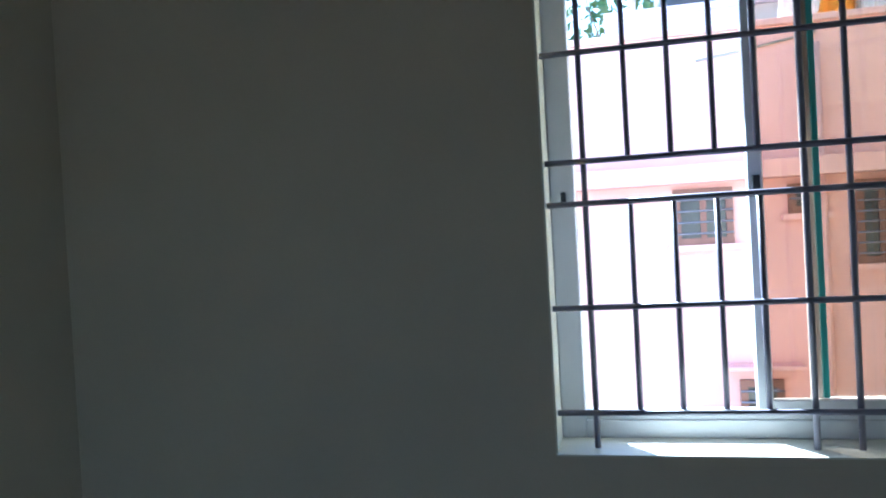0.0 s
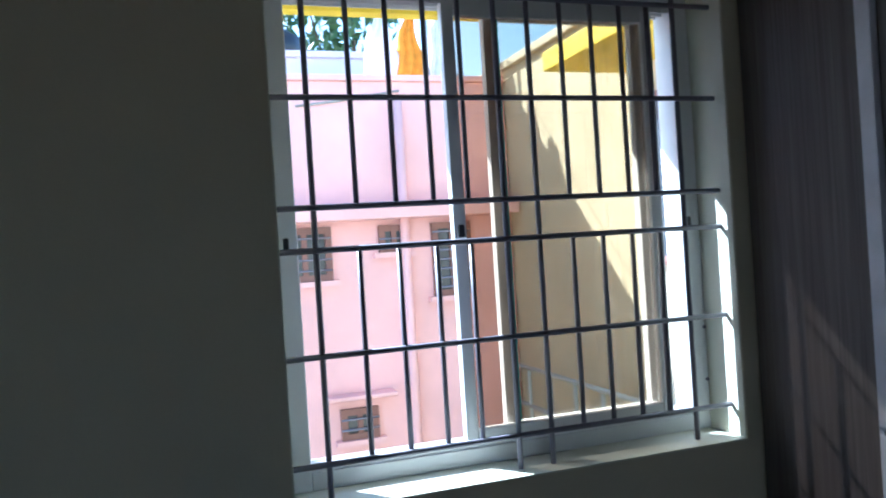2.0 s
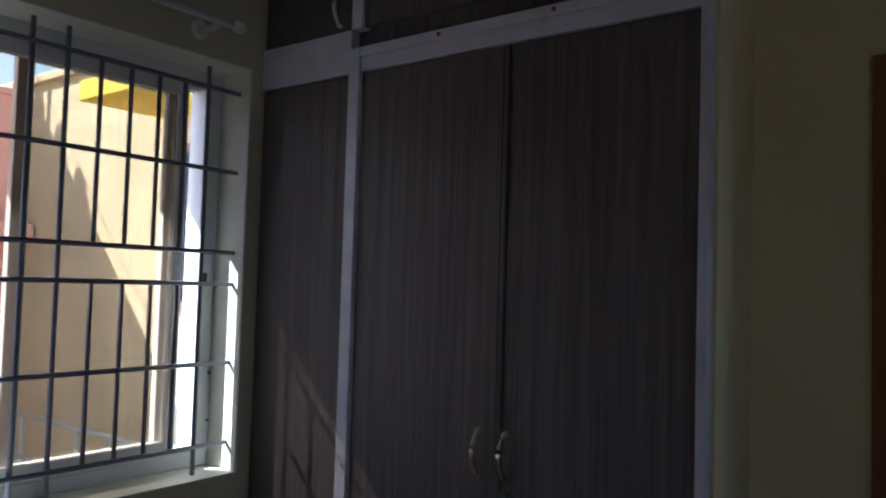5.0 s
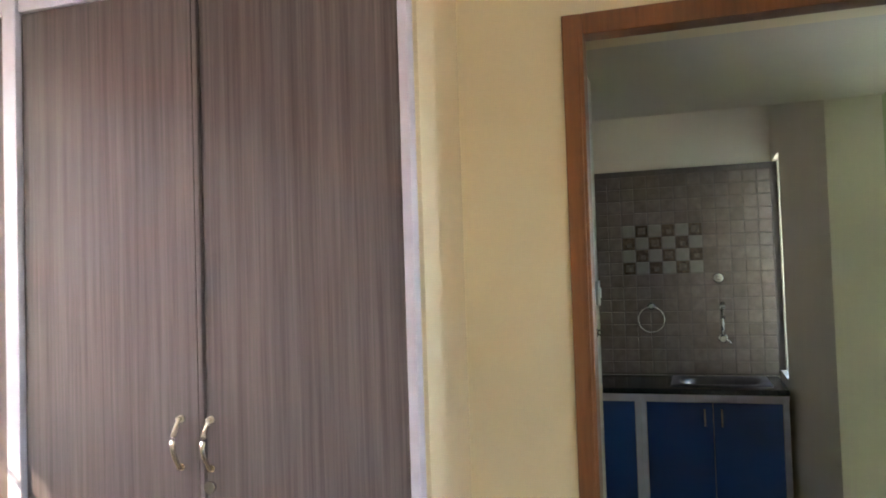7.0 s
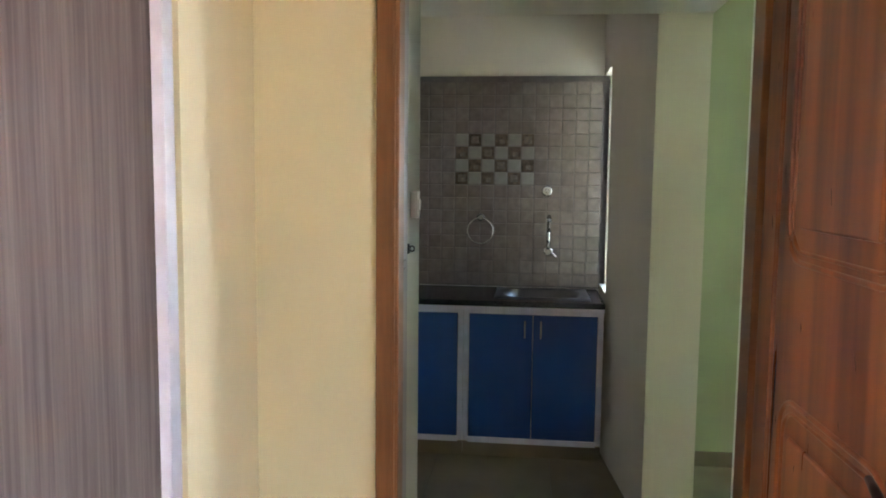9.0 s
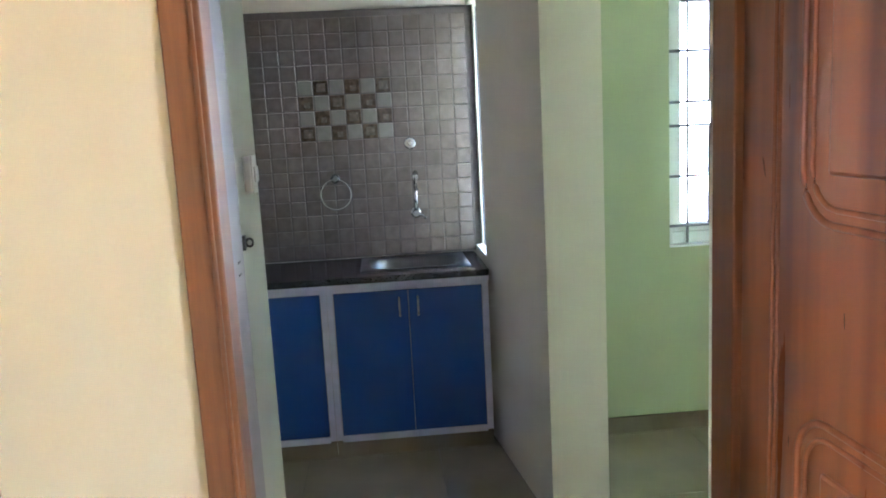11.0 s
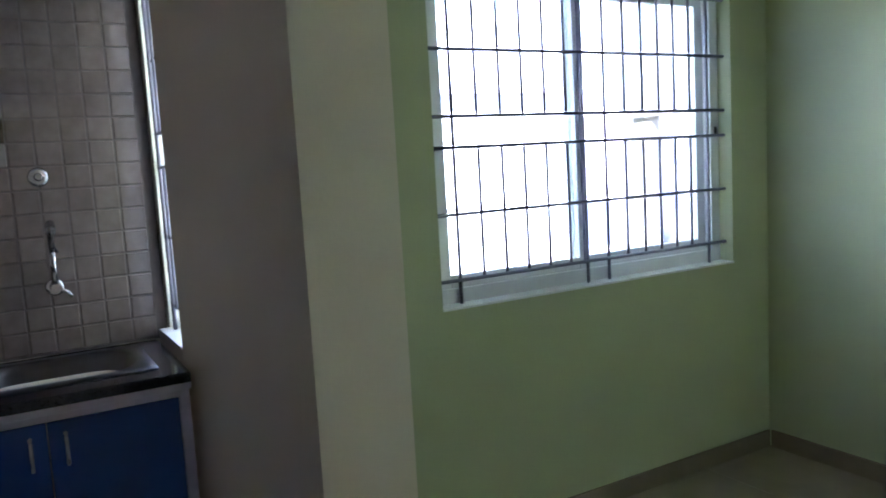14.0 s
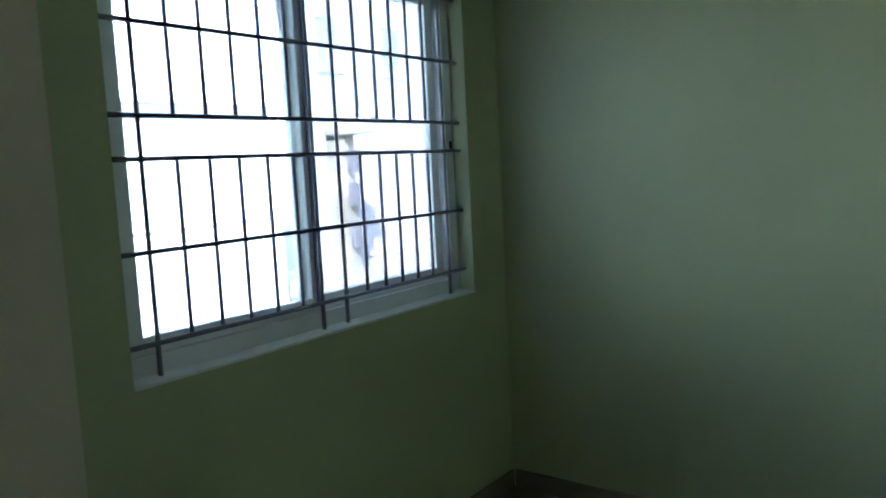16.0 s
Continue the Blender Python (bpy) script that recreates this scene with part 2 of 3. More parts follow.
# ---- structure: bedroom ----
CEIL = 2.75
DOOR_X = 1.735
HALL_X = 2.02
structure("floor", box(-1.3, 4.8, -5.0, 0.18, -0.12, -0.006), GROUT, "glossy beige vitrified tile floor")
structure("lower_storey", box(-1.3, 4.8, -5.0, 0.19, -3.2, -0.125), CREAM_RENDER, "plain rendered lower storey")
structure("ceiling", box(-1.3, 4.9, -5.1, 0.19, CEIL, CEIL + 0.12), WHITE, "plain white painted ceiling")
WX0, WX1, SILL, HEAD = 0.03, 1.165, 0.985, 2.16
structure("wall_window_bedroom", boxes((-1.3, WX0, -0.035, 0.19, 0, CEIL), (WX1, HALL_X, -0.035, 0.19, 0, CEIL), (WX0, WX1, -0.035, 0.19, 0, SILL), (WX0, WX1, -0.035, 0.19, HEAD, CEIL)), WINDOW_WALL, "cream painted bedroom wall round the window, darkened for its backlit shade")
structure("window_reveal", boxes((WX0, WX0 + 0.004, -0.033, 0.188, SILL + 0.004, HEAD - 0.004), (WX1 - 0.004, WX1, -0.033, 0.188, SILL + 0.004, HEAD - 0.004), (WX0, WX1, -0.038, 0.188, SILL, SILL + 0.004), (WX0, WX1, -0.038, 0.188, HEAD - 0.004, HEAD)), WINDOW_REVEAL, "white painted window reveal and sill")
structure("wall_left_bedroom", box(-1.3, -1.163, -3.6, -0.035, 0, CEIL), WINDOW_WALL, "cream painted bedroom side wall, darkened like the backlit window wall")
structure("wall_back_bedroom", boxes((-1.3, -0.25, -3.74, -3.6, 0, CEIL), (0.12, DOOR_X, -3.74, -3.6, 0, CEIL), (-0.25, 0.12, -3.74, -3.6, 2.1, CEIL)), CREAM, "cream painted bedroom back wall with the balcony opening")
JL, JR, LINTEL = -1.573, -2.475, 2.10
structure("wall_door_bedroom", boxes((DOOR_X, HALL_X, JL, -0.035, 0, CEIL), (DOOR_X, 2.174, -5.0, JR, 0, CEIL), (DOOR_X, HALL_X, JR, JL, LINTEL, CEIL)), CREAM, "cream yellow painted wall with the doorway")
structure("wall_wardrobe_return", prism([(1.236, -1.372), (DOOR_X, -1.302), (DOOR_X, -1.287), (1.236, -1.287)], 0, CEIL), CREAM, "cream yellow painted wall beside the wardrobe")

# door frame and leaf
fr = tagged(part("door_1", boxes((DOOR_X - 0.012, 1.788, -1.620, JL + 0.003, 0, LINTEL + 0.006, 0.003), (1.992, 2.078, JR + 0.002, -2.420, 0, LINTEL + 0.006, 0.003), (DOOR_X - 0.012, 1.788, JR - 0.006, -1.620, LINTEL - 0.046, LINTEL + 0.006, 0.003)), FRAME_WOOD), "polished brown wooden frame of the open doorway", "", "", "structure")
part("bead", boxes((DOOR_X - 0.016, DOOR_X - 0.011, -1.612, -1.606, 0, LINTEL - 0.046, 0.0015)), FRAME_WOOD, fr)
structure("doorway_plaster", prism([(2.079, -2.416), (2.181, -2.465), (2.181, JR + 0.001), (2.079, JR + 0.001)], 0, LINTEL), REVEAL, "white plaster edge of the doorway")
structure("doorway_jamb", boxes((1.789, 2.068, -1.583, JL - 0.001, 0, LINTEL, 0.003)), JAMB, "scuffed white painted doorway jamb with a bolt hole, greyed for shade")
structure("jamb_gap", box(2.069, 2.076, -1.576, JL - 0.001, 0, LINTEL), DARK_IRON, "dark gap beside the painted jamb")


def wooden_door():
    e = thing("wooden_door", "open glossy teak door with round-cornered panels and black handle", "door", at=(2.0, -2.436, 0))
    part("leaf", box(-0.862, 0, -0.036, 0.0, 0.012, 2.045, 0.003), TEAK, e)
    for z0, z1 in ((0.16, 1.04), (1.33, 1.93)):
        x0, x1 = -0.685, -0.19
        for name, inset, r, radius in (("moulding", 0.0, 0.075, 0.006), ("inner_moulding", 0.022, 0.06, 0.0045)):
            ring = []
            for cx, cz, a0 in ((x1 - inset - r, z1 - inset - r, 0), (x0 + inset + r, z1 - inset - r, 90), (x0 + inset + r, z0 + inset + r, 180), (x1 - inset - r, z0 + inset + r, 270)):
                ring += [(cx + r * math.cos(radians(a0 + 15 * i)), 0.001, cz + r * math.sin(radians(a0 + 15 * i))) for i in range(7)]
            part(name, tube(ring, radius, 8, True), TEAK, e)
        part("panel", box(x0 + 0.07, x1 - 0.07, 0.0, 0.010, z0 + 0.07, z1 - 0.07, 0.006), TEAK, e)
    for x in (-0.122, -0.108):
        part("bead", tube([(x, 0.0, 0.03), (x, 0.0, 2.03)], 0.0042, 8), TEAK, e)
    lock = part("handle_rose", tube([(-0.785, 0.0, 1.03), (-0.785, 0.008, 1.03), (-0.785, 0.012, 1.03)], [0.026, 0.026, 0.018], 18), DARK_IRON, e, "antique black metal handle rose")
    part("lever", tube([(-0.785, 0.006, 1.03), (-0.785, 0.04, 1.03), (-0.77, 0.05, 1.035), (-0.74, 0.05, 1.05), (-0.71, 0.048, 1.06)], [0.010, 0.010, 0.0095, 0.008, 0.006]), DARK_IRON, lock)
    part("keyhole", tube([(-0.785, 0.04, 1.03), (-0.785, 0.058, 1.03)], 0.013, 16), STEEL, lock)
    part("pull_handle", tube([(-0.81, 0.0, 1.27), (-0.81, 0.03, 1.27), (-0.81, 0.042, 1.255), (-0.81, 0.045, 1.20), (-0.81, 0.042, 1.145), (-0.81, 0.03, 1.13), (-0.81, 0.0, 1.13)], 0.0055), DARK_IRON, e, "black curved pull handle")
    rng = random.Random(4)
    for k in range(12):
        x, z, a = rng.uniform(-0.6, -0.03), rng.uniform(0.7, 1.9), rng.uniform(-0.4, 0.4)
        h = rng.uniform(0.012, 0.035)
        d = 0.0105 if -0.61 < x < -0.26 else 0.0003
        part("scratch", tube([(x, d, z), (x + h * math.sin(a) * 0.5, d, z + h * 0.5), (x + h * math.sin(a), d, z + h)], [0.0003, 0.0008, 0.0003], 5), MOTIF, e, "pale scratch in the polish")
    for z in (0.25, 1.82):
        part("hinge", tube([(0.006, 0.0, z - 0.045), (0.006, 0.0, z + 0.045)], 0.005), STEEL, e)
    e.rotation_euler = (0, 0, radians(1.0))
    return e


wooden_door()

# ---- structure: hall, kitchen, green room ----
SLAB = 2.163
structure("wall_hall", prism([(2.077, -1.579), (2.30, -1.532), (2.657, -1.526), (2.657, -1.40), (2.021, -1.40), (2.021, -1.5735), (2.077, -1.5735)], 0, CEIL), HALL_PAINT, "pale cream green painted hall wall")
structure("wall_kitchen_west", box(2.53, 2.655, -1.40, -0.90, 0, CEIL), PALE, "pale painted kitchen side wall")
structure("wall_kitchen_north", box(2.53, 4.80, -0.90, -0.76, 0, CEIL), PALE, "pale painted kitchen side wall")
back = structure("wall_kitchen_back", box(4.645, 4.80, -2.33, -0.90, 0, CEIL), PALE, "kitchen wall with glazed splashback tiles")
structure("pillar_wall", prism([(3.38, -2.394), (4.25, -2.300), (4.25, -2.36), (4.158, -2.36), (4.158, -2.615), (3.36, -2.603)], 0, CEIL), PALE, "pale cream painted pillar between kitchen and room")
KX0, KX1, KS, KH = 4.25, 4.60, 0.885, 2.08
structure("wall_kitchen_window", boxes((KX0, 4.80, -2.45, -2.30, 0, KS), (KX0, 4.80, -2.45, -2.30, KH, CEIL), (KX1, 4.80, -2.45, -2.33, KS, KH)), PALE, "pale painted kitchen wall round the narrow window")
GY0, GY1, GS, GH = -4.622, -3.148, 0.885, 2.09
structure("wall_green_window", boxes((4.158, 4.30, GY1, -2.46, 0, CEIL), (4.158, 4.30, -5.0, GY0, 0, CEIL), (4.158, 4.30, GY0, GY1, 0, GS), (4.158, 4.30, GY0, GY1, GH, CEIL)), GREEN, "light green painted wall round the window")
structure("window_sill_green", box(4.152, 4.226, GY0, GY1, GS, GS + 0.008), SILL_WHITE, "white painted window sill")
structure("wall_green_south", box(HALL_X, 4.30, -5.0, -4.855, 0, CEIL), GREEN, "light green painted room wall")
structure("wall_green_west", box(2.175, 2.181, -4.855, -2.476, 0, CEIL), GREEN, "light green painted room wall")
structure("loft_slab", box(HALL_X + 0.006, 3.375, -2.61, -1.40, SLAB, SLAB + 0.09), PALE, "white painted low slab over the hall")


# ---- windows and grilles ----
def grille(e, along, across, xs, zs, lo, hi, legs, foot):
    """Welded bars: along is 0 for a window across x, 1 across y; across is the plane."""
    def p(a, z, off=0.0):
        return (a, across + off, z) if along == 0 else (across + off, a, z)
    for z in zs:
        part("horizontal_bar", tube([p(lo, z), p((lo + hi) / 2, z + 0.001), p(hi, z)], 0.0066, 8), IRON, e)
    for i, a in enumerate(xs):
        if i in legs:
            part("leg_bar", tube([p(a, foot, 0.006), p(a, zs[-1] + 0.06, 0.006)], 0.0066, 8), IRON, e)
        else:
            part("vertical_bar", tube([p(a, zs[0], 0.006), p(a, zs[2], 0.006)], 0.0062, 8), IRON, e)
            part("vertical_bar", tube([p(a, zs[3], 0.006), p(a, zs[5], 0.006)], 0.0062, 8), IRON, e)


def sash(e, along, plane, a0, a1, z0, z1, width, pane_mat, depth=0.026, shade=False):
    def b(lo, hi, zl, zh, d0, d1, bevel=0.003):
        return (lo, hi, plane + d0, plane + d1, zl, zh, bevel) if along == 0 else (plane + d0, plane + d1, lo, hi, zl, zh, bevel)
    s = part("sash", boxes(b(a0, a0 + width, z0, z1, 0, depth), b(a1 - width, a1, z0, z1, 0, depth), b(a0 + width, a1 - width, z0, z0 + width, 0, depth), b(a0 + width, a1 - width, z1 - width, z1, 0, depth)), UPVC, e)
    pane = part("pane", box(*b(a0 + width, a1 - width, z0 + width, z1 - width, depth * 0.4, depth * 0.6, 0)), pane_mat, s)
    pane.visible_shadow = shade
    return s


def bedroom_window():
    f0, f1 = 0.098, 0.175
    w = tagged(part("window_1", boxes((WX0 + 0.004, WX0 + 0.060, f0, f1, SILL + 0.004, HEAD - 0.004, 0.003), (WX1 - 0.058, WX1 - 0.004, f0, f1, SILL + 0.004, HEAD - 0.004, 0.003), (WX0 + 0.060, WX1 - 0.058, f0, f1, SILL + 0.004, SILL + 0.045, 0.003), (WX0 + 0.060, WX1 - 0.058, f0, f1, HEAD - 0.045, HEAD - 0.004, 0.003)), UPVC), "white sliding window with both panes pushed aside", "", "", "structure")
    for k in range(3):
        part("track", box(WX0 + 0.060, WX1 - 0.058, 0.104 + 0.029 * k, 0.108 + 0.029 * k, SILL + 0.045, SILL + 0.058), UPVC, w)
        part("track", box(WX0 + 0.060, WX1 - 0.058, 0.104 + 0.029 * k, 0.108 + 0.029 * k, HEAD - 0.058, HEAD - 0.045), UPVC, w)
    s = sash(w, 0, 0.104, 0.465, 1.052, SILL + 0.055, HEAD - 0.055, 0.032, TINTED, shade=True)
    part("latch", box(0.474, 0.490, 0.096, 0.104, 1.538, 1.568, 0.002), BLACK, s, "small black latch")
    s2 = sash(w, 0, 0.136, 0.585, 1.034, SILL + 0.055, HEAD - 0.055, 0.028, CLEAR)
    part("glass_edge", box(0.600, 0.612, 0.106, 0.1125, SILL + 0.092, HEAD - 0.092), GREEN_EDGE, s, "green rubber edge of the glass")
    for x in (WX0 + 0.028, WX1 - 0.046):
        part("lock_keep", box(x, x + 0.012, 0.091, 0.098, 1.53, 1.558, 0.002), BLACK, w)
    for z in (1.12, 1.26):
        part("screw_cap", tube([(WX1 - 0.010, 0.094, z), (WX1 - 0.010, 0.099, z)], 0.005), IRON, w)
    g = thing("window_grille", "dark grey welded steel grille set in the bedroom window", "grille", "window grilles")
    grille(g, 0, 0.012, [0.117, 0.212, 0.302, 0.39, 0.474, 0.563, 0.648, 0.735, 0.818, 0.9, 0.979, 1.055], [1.067, 1.298, 1.526, 1.618, 1.855, 2.09], WX0 - 0.004, WX1 + 0.002, (0, 5, 6, 11), SILL + 0.002)


def room_window():
    y0, y1 = GY0, GY1
    w = tagged(part("window_2", boxes((4.226, 4.298, y0, y0 + 0.05, GS + 0.004, GH, 0.003), (4.226, 4.298, y1 - 0.04, y1, GS + 0.004, GH, 0.003), (4.226, 4.298, y0 + 0.05, y1 - 0.04, GS + 0.004, GS + 0.06, 0.003), (4.226, 4.298, y0 + 0.05, y1 - 0.04, GH - 0.05, GH, 0.003)), UPVC), "white sliding window with clear panes", "", "", "structure")
    for k in range(2):
        part("track", box(4.242 + 0.03 * k, 4.246 + 0.03 * k, y0 + 0.05, y1 - 0.04, GS + 0.06, GS + 0.07), UPVC, w)
    a = sash(w, 1, 4.234, -3.87, y1 - 0.04, GS + 0.062, GH - 0.052, 0.045, CLEAR)
    sash(w, 1, 4.264, y0 + 0.052, -3.81, GS + 0.062, GH - 0.052, 0.045, CLEAR)
    part("interlock", box(4.226, 4.234, -3.862, -3.842, GS + 0.08, GH - 0.07, 0.002), IRON, a, "dark grey interlock strip")
    part("latch", box(4.219, 4.226, y0 + 0.018, y0 + 0.03, 1.45, 1.48, 0.002), BLACK, w)
    g = thing("window_grille", "dark grey welded steel grille set in the green room window", "grille", "window grilles")
    grille(g, 1, 4.198, [-3.252, -3.354, -3.455, -3.554, -3.656, -3.755, -3.838, -3.947, -4.052, -4.149, -4.24, -4.33, -4.42, -4.525], [0.978, 1.21, 1.442, 1.549, 1.777, 2.01], y0 - 0.004, y1 + 0.004, (0, 6, 7, 13), GS + 0.004)


def kitchen_window():
    w = tagged(part("window_3", boxes((KX0, KX0 + 0.035, -2.448, -2.412, KS + 0.004, KH, 0.003), (KX1 - 0.035, KX1, -2.448, -2.412, KS + 0.004, KH, 0.003), (KX0 + 0.035, KX1 - 0.035, -2.448, -2.412, KS + 0.004, KS + 0.04, 0.003), (KX0 + 0.035, KX1 - 0.035, -2.448, -2.412, KH - 0.04, KH, 0.003)), UPVC), "narrow white kitchen window standing open", "", "", "structure")
    structure("window_reveal_kitchen", boxes((KX1 - 0.004, KX1 - 0.0005, -2.411, -2.331, KS + 0.007, KH), (KX0 + 0.0005, KX0 + 0.004, -2.411, -2.305, KS + 0.007, KH)), REVEAL, "white painted kitchen window reveal")
    structure("window_sill_kitchen", box(KX0 + 0.002, KX1, -2.411, -2.296, KS, KS + 0.006), SILL_WHITE, "white painted kitchen window sill")
    g = thing("window_grille", "dark grey welded steel grille set in the kitchen window", "grille", "window grilles")
    grille(g, 0, -2.345, [KX0 + 0.06, KX0 + 0.115, KX0 + 0.175, KX0 + 0.235, KX1 - 0.05], [0.97, 1.20, 1.43, 1.54, 1.77, 2.0], KX0, KX1, (0, 4), KS + 0.004)


bedroom_window()
room_window()
kitchen_window()


# ---- bedroom: wardrobe ----
WF = 1.205
WY0, WY1 = -1.364, -0.037


def arch_handle(parent, y, z0, z1, x):
    zm = (z0 + z1) / 2
    h = (z1 - z0) / 2
    pts = [(x, y, z0), (x - 0.012, y, z0)] + [(x - 0.012 - 0.018 * math.sin(math.pi * i / 10), y, z0 + 0.004 + (2 * h - 0.008) * i / 10) for i in range(11)] + [(x - 0.012, y, z1), (x, y, z1)]
    hd = part("handle", tube(pts, [0.0055] * 2 + [0.0040 + 0.0018 * math.sin(math.pi * i / 10) for i in range(11)] + [0.0055] * 2, 10), BRASS, parent, "satin bow handle")
    for z in (z0, z1):
        part("rosette", tube([(x, y, z), (x - 0.004, y, z)], 0.0075, 14), BRASS, hd)


def wardrobe():
    e = thing("wardrobe", "tall dark grey-brown laminate wardrobe with worn white frame", "wardrobe")
    part("body", boxes((WF + 0.03, DOOR_X - 0.004, -1.286, WY1, 0.0, CEIL - 0.004)), LAMINATE, e)
    part("frame", boxes((WF - 0.004, WF + 0.03, WY0, -1.345, 0, CEIL - 0.004, 0.002), (WF - 0.010, WF + 0.03, -0.438, -0.400, 0, 2.165, 0.002), (WF - 0.002, WF + 0.03, -1.345, -0.438, 2.105, 2.145, 0.002), (WF - 0.006, WF + 0.03, -1.345, -0.400, 2.145, 2.172, 0.002), (WF - 0.002, WF + 0.03, -0.400, WY1, 2.105, 2.225, 0.002), (WF - 0.004, WF + 0.03, -0.438, -0.400, 2.225, CEIL - 0.004, 0.002), (WF, WF + 0.03, -1.345, WY1, 0.0, 0.08, 0.002)), LILAC, e, "worn white painted frame")
    for y0, y1, z0, z1, hy in ((-1.342, -0.906, 0.083, 2.102, -0.917), (-0.888, -0.441, 0.083, 2.102, -0.846), (-0.397, WY1 - 0.003, 0.083, 2.102, None)):
        d = part("door", box(WF + 0.004, WF + 0.028, y0, y1, z0, z1, 0.002), LAMINATE, e)
        if hy:
            arch_handle(d, hy, 1.115, 1.212, WF + 0.004)
        if hy == -0.917:
            part("lock", tube([(WF + 0.005, -0.914, 1.078), (WF - 0.004, -0.914, 1.078)], 0.012, 18), CHROME, d, "round chrome lock")
    part("lipping", box(WF - 0.003, WF + 0.028, -0.905, -0.893, 0.083, 2.102, 0.003), LAMINATE, e)
    for y0, y1, hy in ((-1.342, -0.441, -0.90), (-0.397, WY1 - 0.003, -0.352)):
        d = part("loft_door", box(WF + 0.004, WF + 0.028, y0, y1, 2.228, CEIL - 0.01, 0.002), LAMINATE, e)
        arch_handle(d, hy, 2.245, 2.34, WF + 0.004)
    for y, z in ((-0.70, 2.160), (-1.02, 2.160)):
        part("paint_mark", tube([(WF - 0.0055, y, z), (WF - 0.0075, y, z)], 0.006, 10), material("red_mark", (0.35, 0.04, 0.02), 0.7, vary=0.2, bump=0.0), e, "small red paint dab")


wardrobe()


def curtain_rod():
    e = thing("curtain_rod", "white curtain rod on brackets above the bedroom window", "curtain rod")
    z, y = 2.235, -0.125
    part("rod", tube([(-0.10, y, z), (1.02, y, z)], 0.010, 12), REVEAL, e)
    part("finial", tube([(1.02, y, z), (1.035, y, z), (1.05, y, z), (1.065, y, z)], [0.010, 0.017, 0.017, 0.008], 14), REVEAL, e)
    for x in (0.02, 0.975):
        part("bracket", add_tube(tube([(x, -0.035, z - 0.01), (x, -0.043, z - 0.01)], 0.028, 16), [(x, -0.04, z - 0.012), (x, -0.10, z - 0.018), (x, y, z - 0.012)], 0.009), REVEAL, e)


curtain_rod()


# ---- kitchen ----
CT = 0.852
CY0, CY1 = -2.288, -0.905


def base_cabinet(y0, y1, doors, label):
    e = thing("base_cabinet", label, "cabinet", "kitchen base cabinets")
    part("body", box(4.15, 4.64, y0 + 0.002, y1 - 0.002, 0.0, 0.80), PALE, e)
    part("frame", boxes((4.128, 4.15, y0, y0 + 0.027, 0.085, 0.80, 0.002), (4.128, 4.15, y1 - 0.027, y1, 0.085, 0.80, 0.002), (4.128, 4.15, y0 + 0.027, y1 - 0.027, 0.778, 0.80, 0.002), (4.128, 4.15, y0 + 0.027, y1 - 0.027, 0.075, 0.105, 0.002)), LILAC, e, "scuffed white painted frame")
    part("plinth", box(4.14, 4.15, y0, y1, 0.0, 0.075), SKIRT, e)
    a, b = y0 + 0.029, y1 - 0.029
    for k in range(doors):
        p, q = a + (b - a) * k / doors, a + (b - a) * (k + 1) / doors
        d = part("door", box(4.130, 4.149, p + 0.001, q - 0.001, 0.107, 0.776, 0.0015), BLUE, e)
        hy = q - 0.042 if k == 0 else p + 0.042
        part("handle", tube([(4.130, hy, 0.66), (4.112, hy, 0.66), (4.108, hy, 0.665), (4.106, hy, 0.70), (4.108, hy, 0.735), (4.112, hy, 0.74), (4.130, hy, 0.74)], 0.0045), STEEL, d, "slim steel handle")
    return e


base_cabinet(-2.285, -1.553, 2, "blue laminate double-door kitchen cabinet with white frame")
base_cabinet(-1.551, -0.91, 1, "blue laminate kitchen cabinet with white frame")


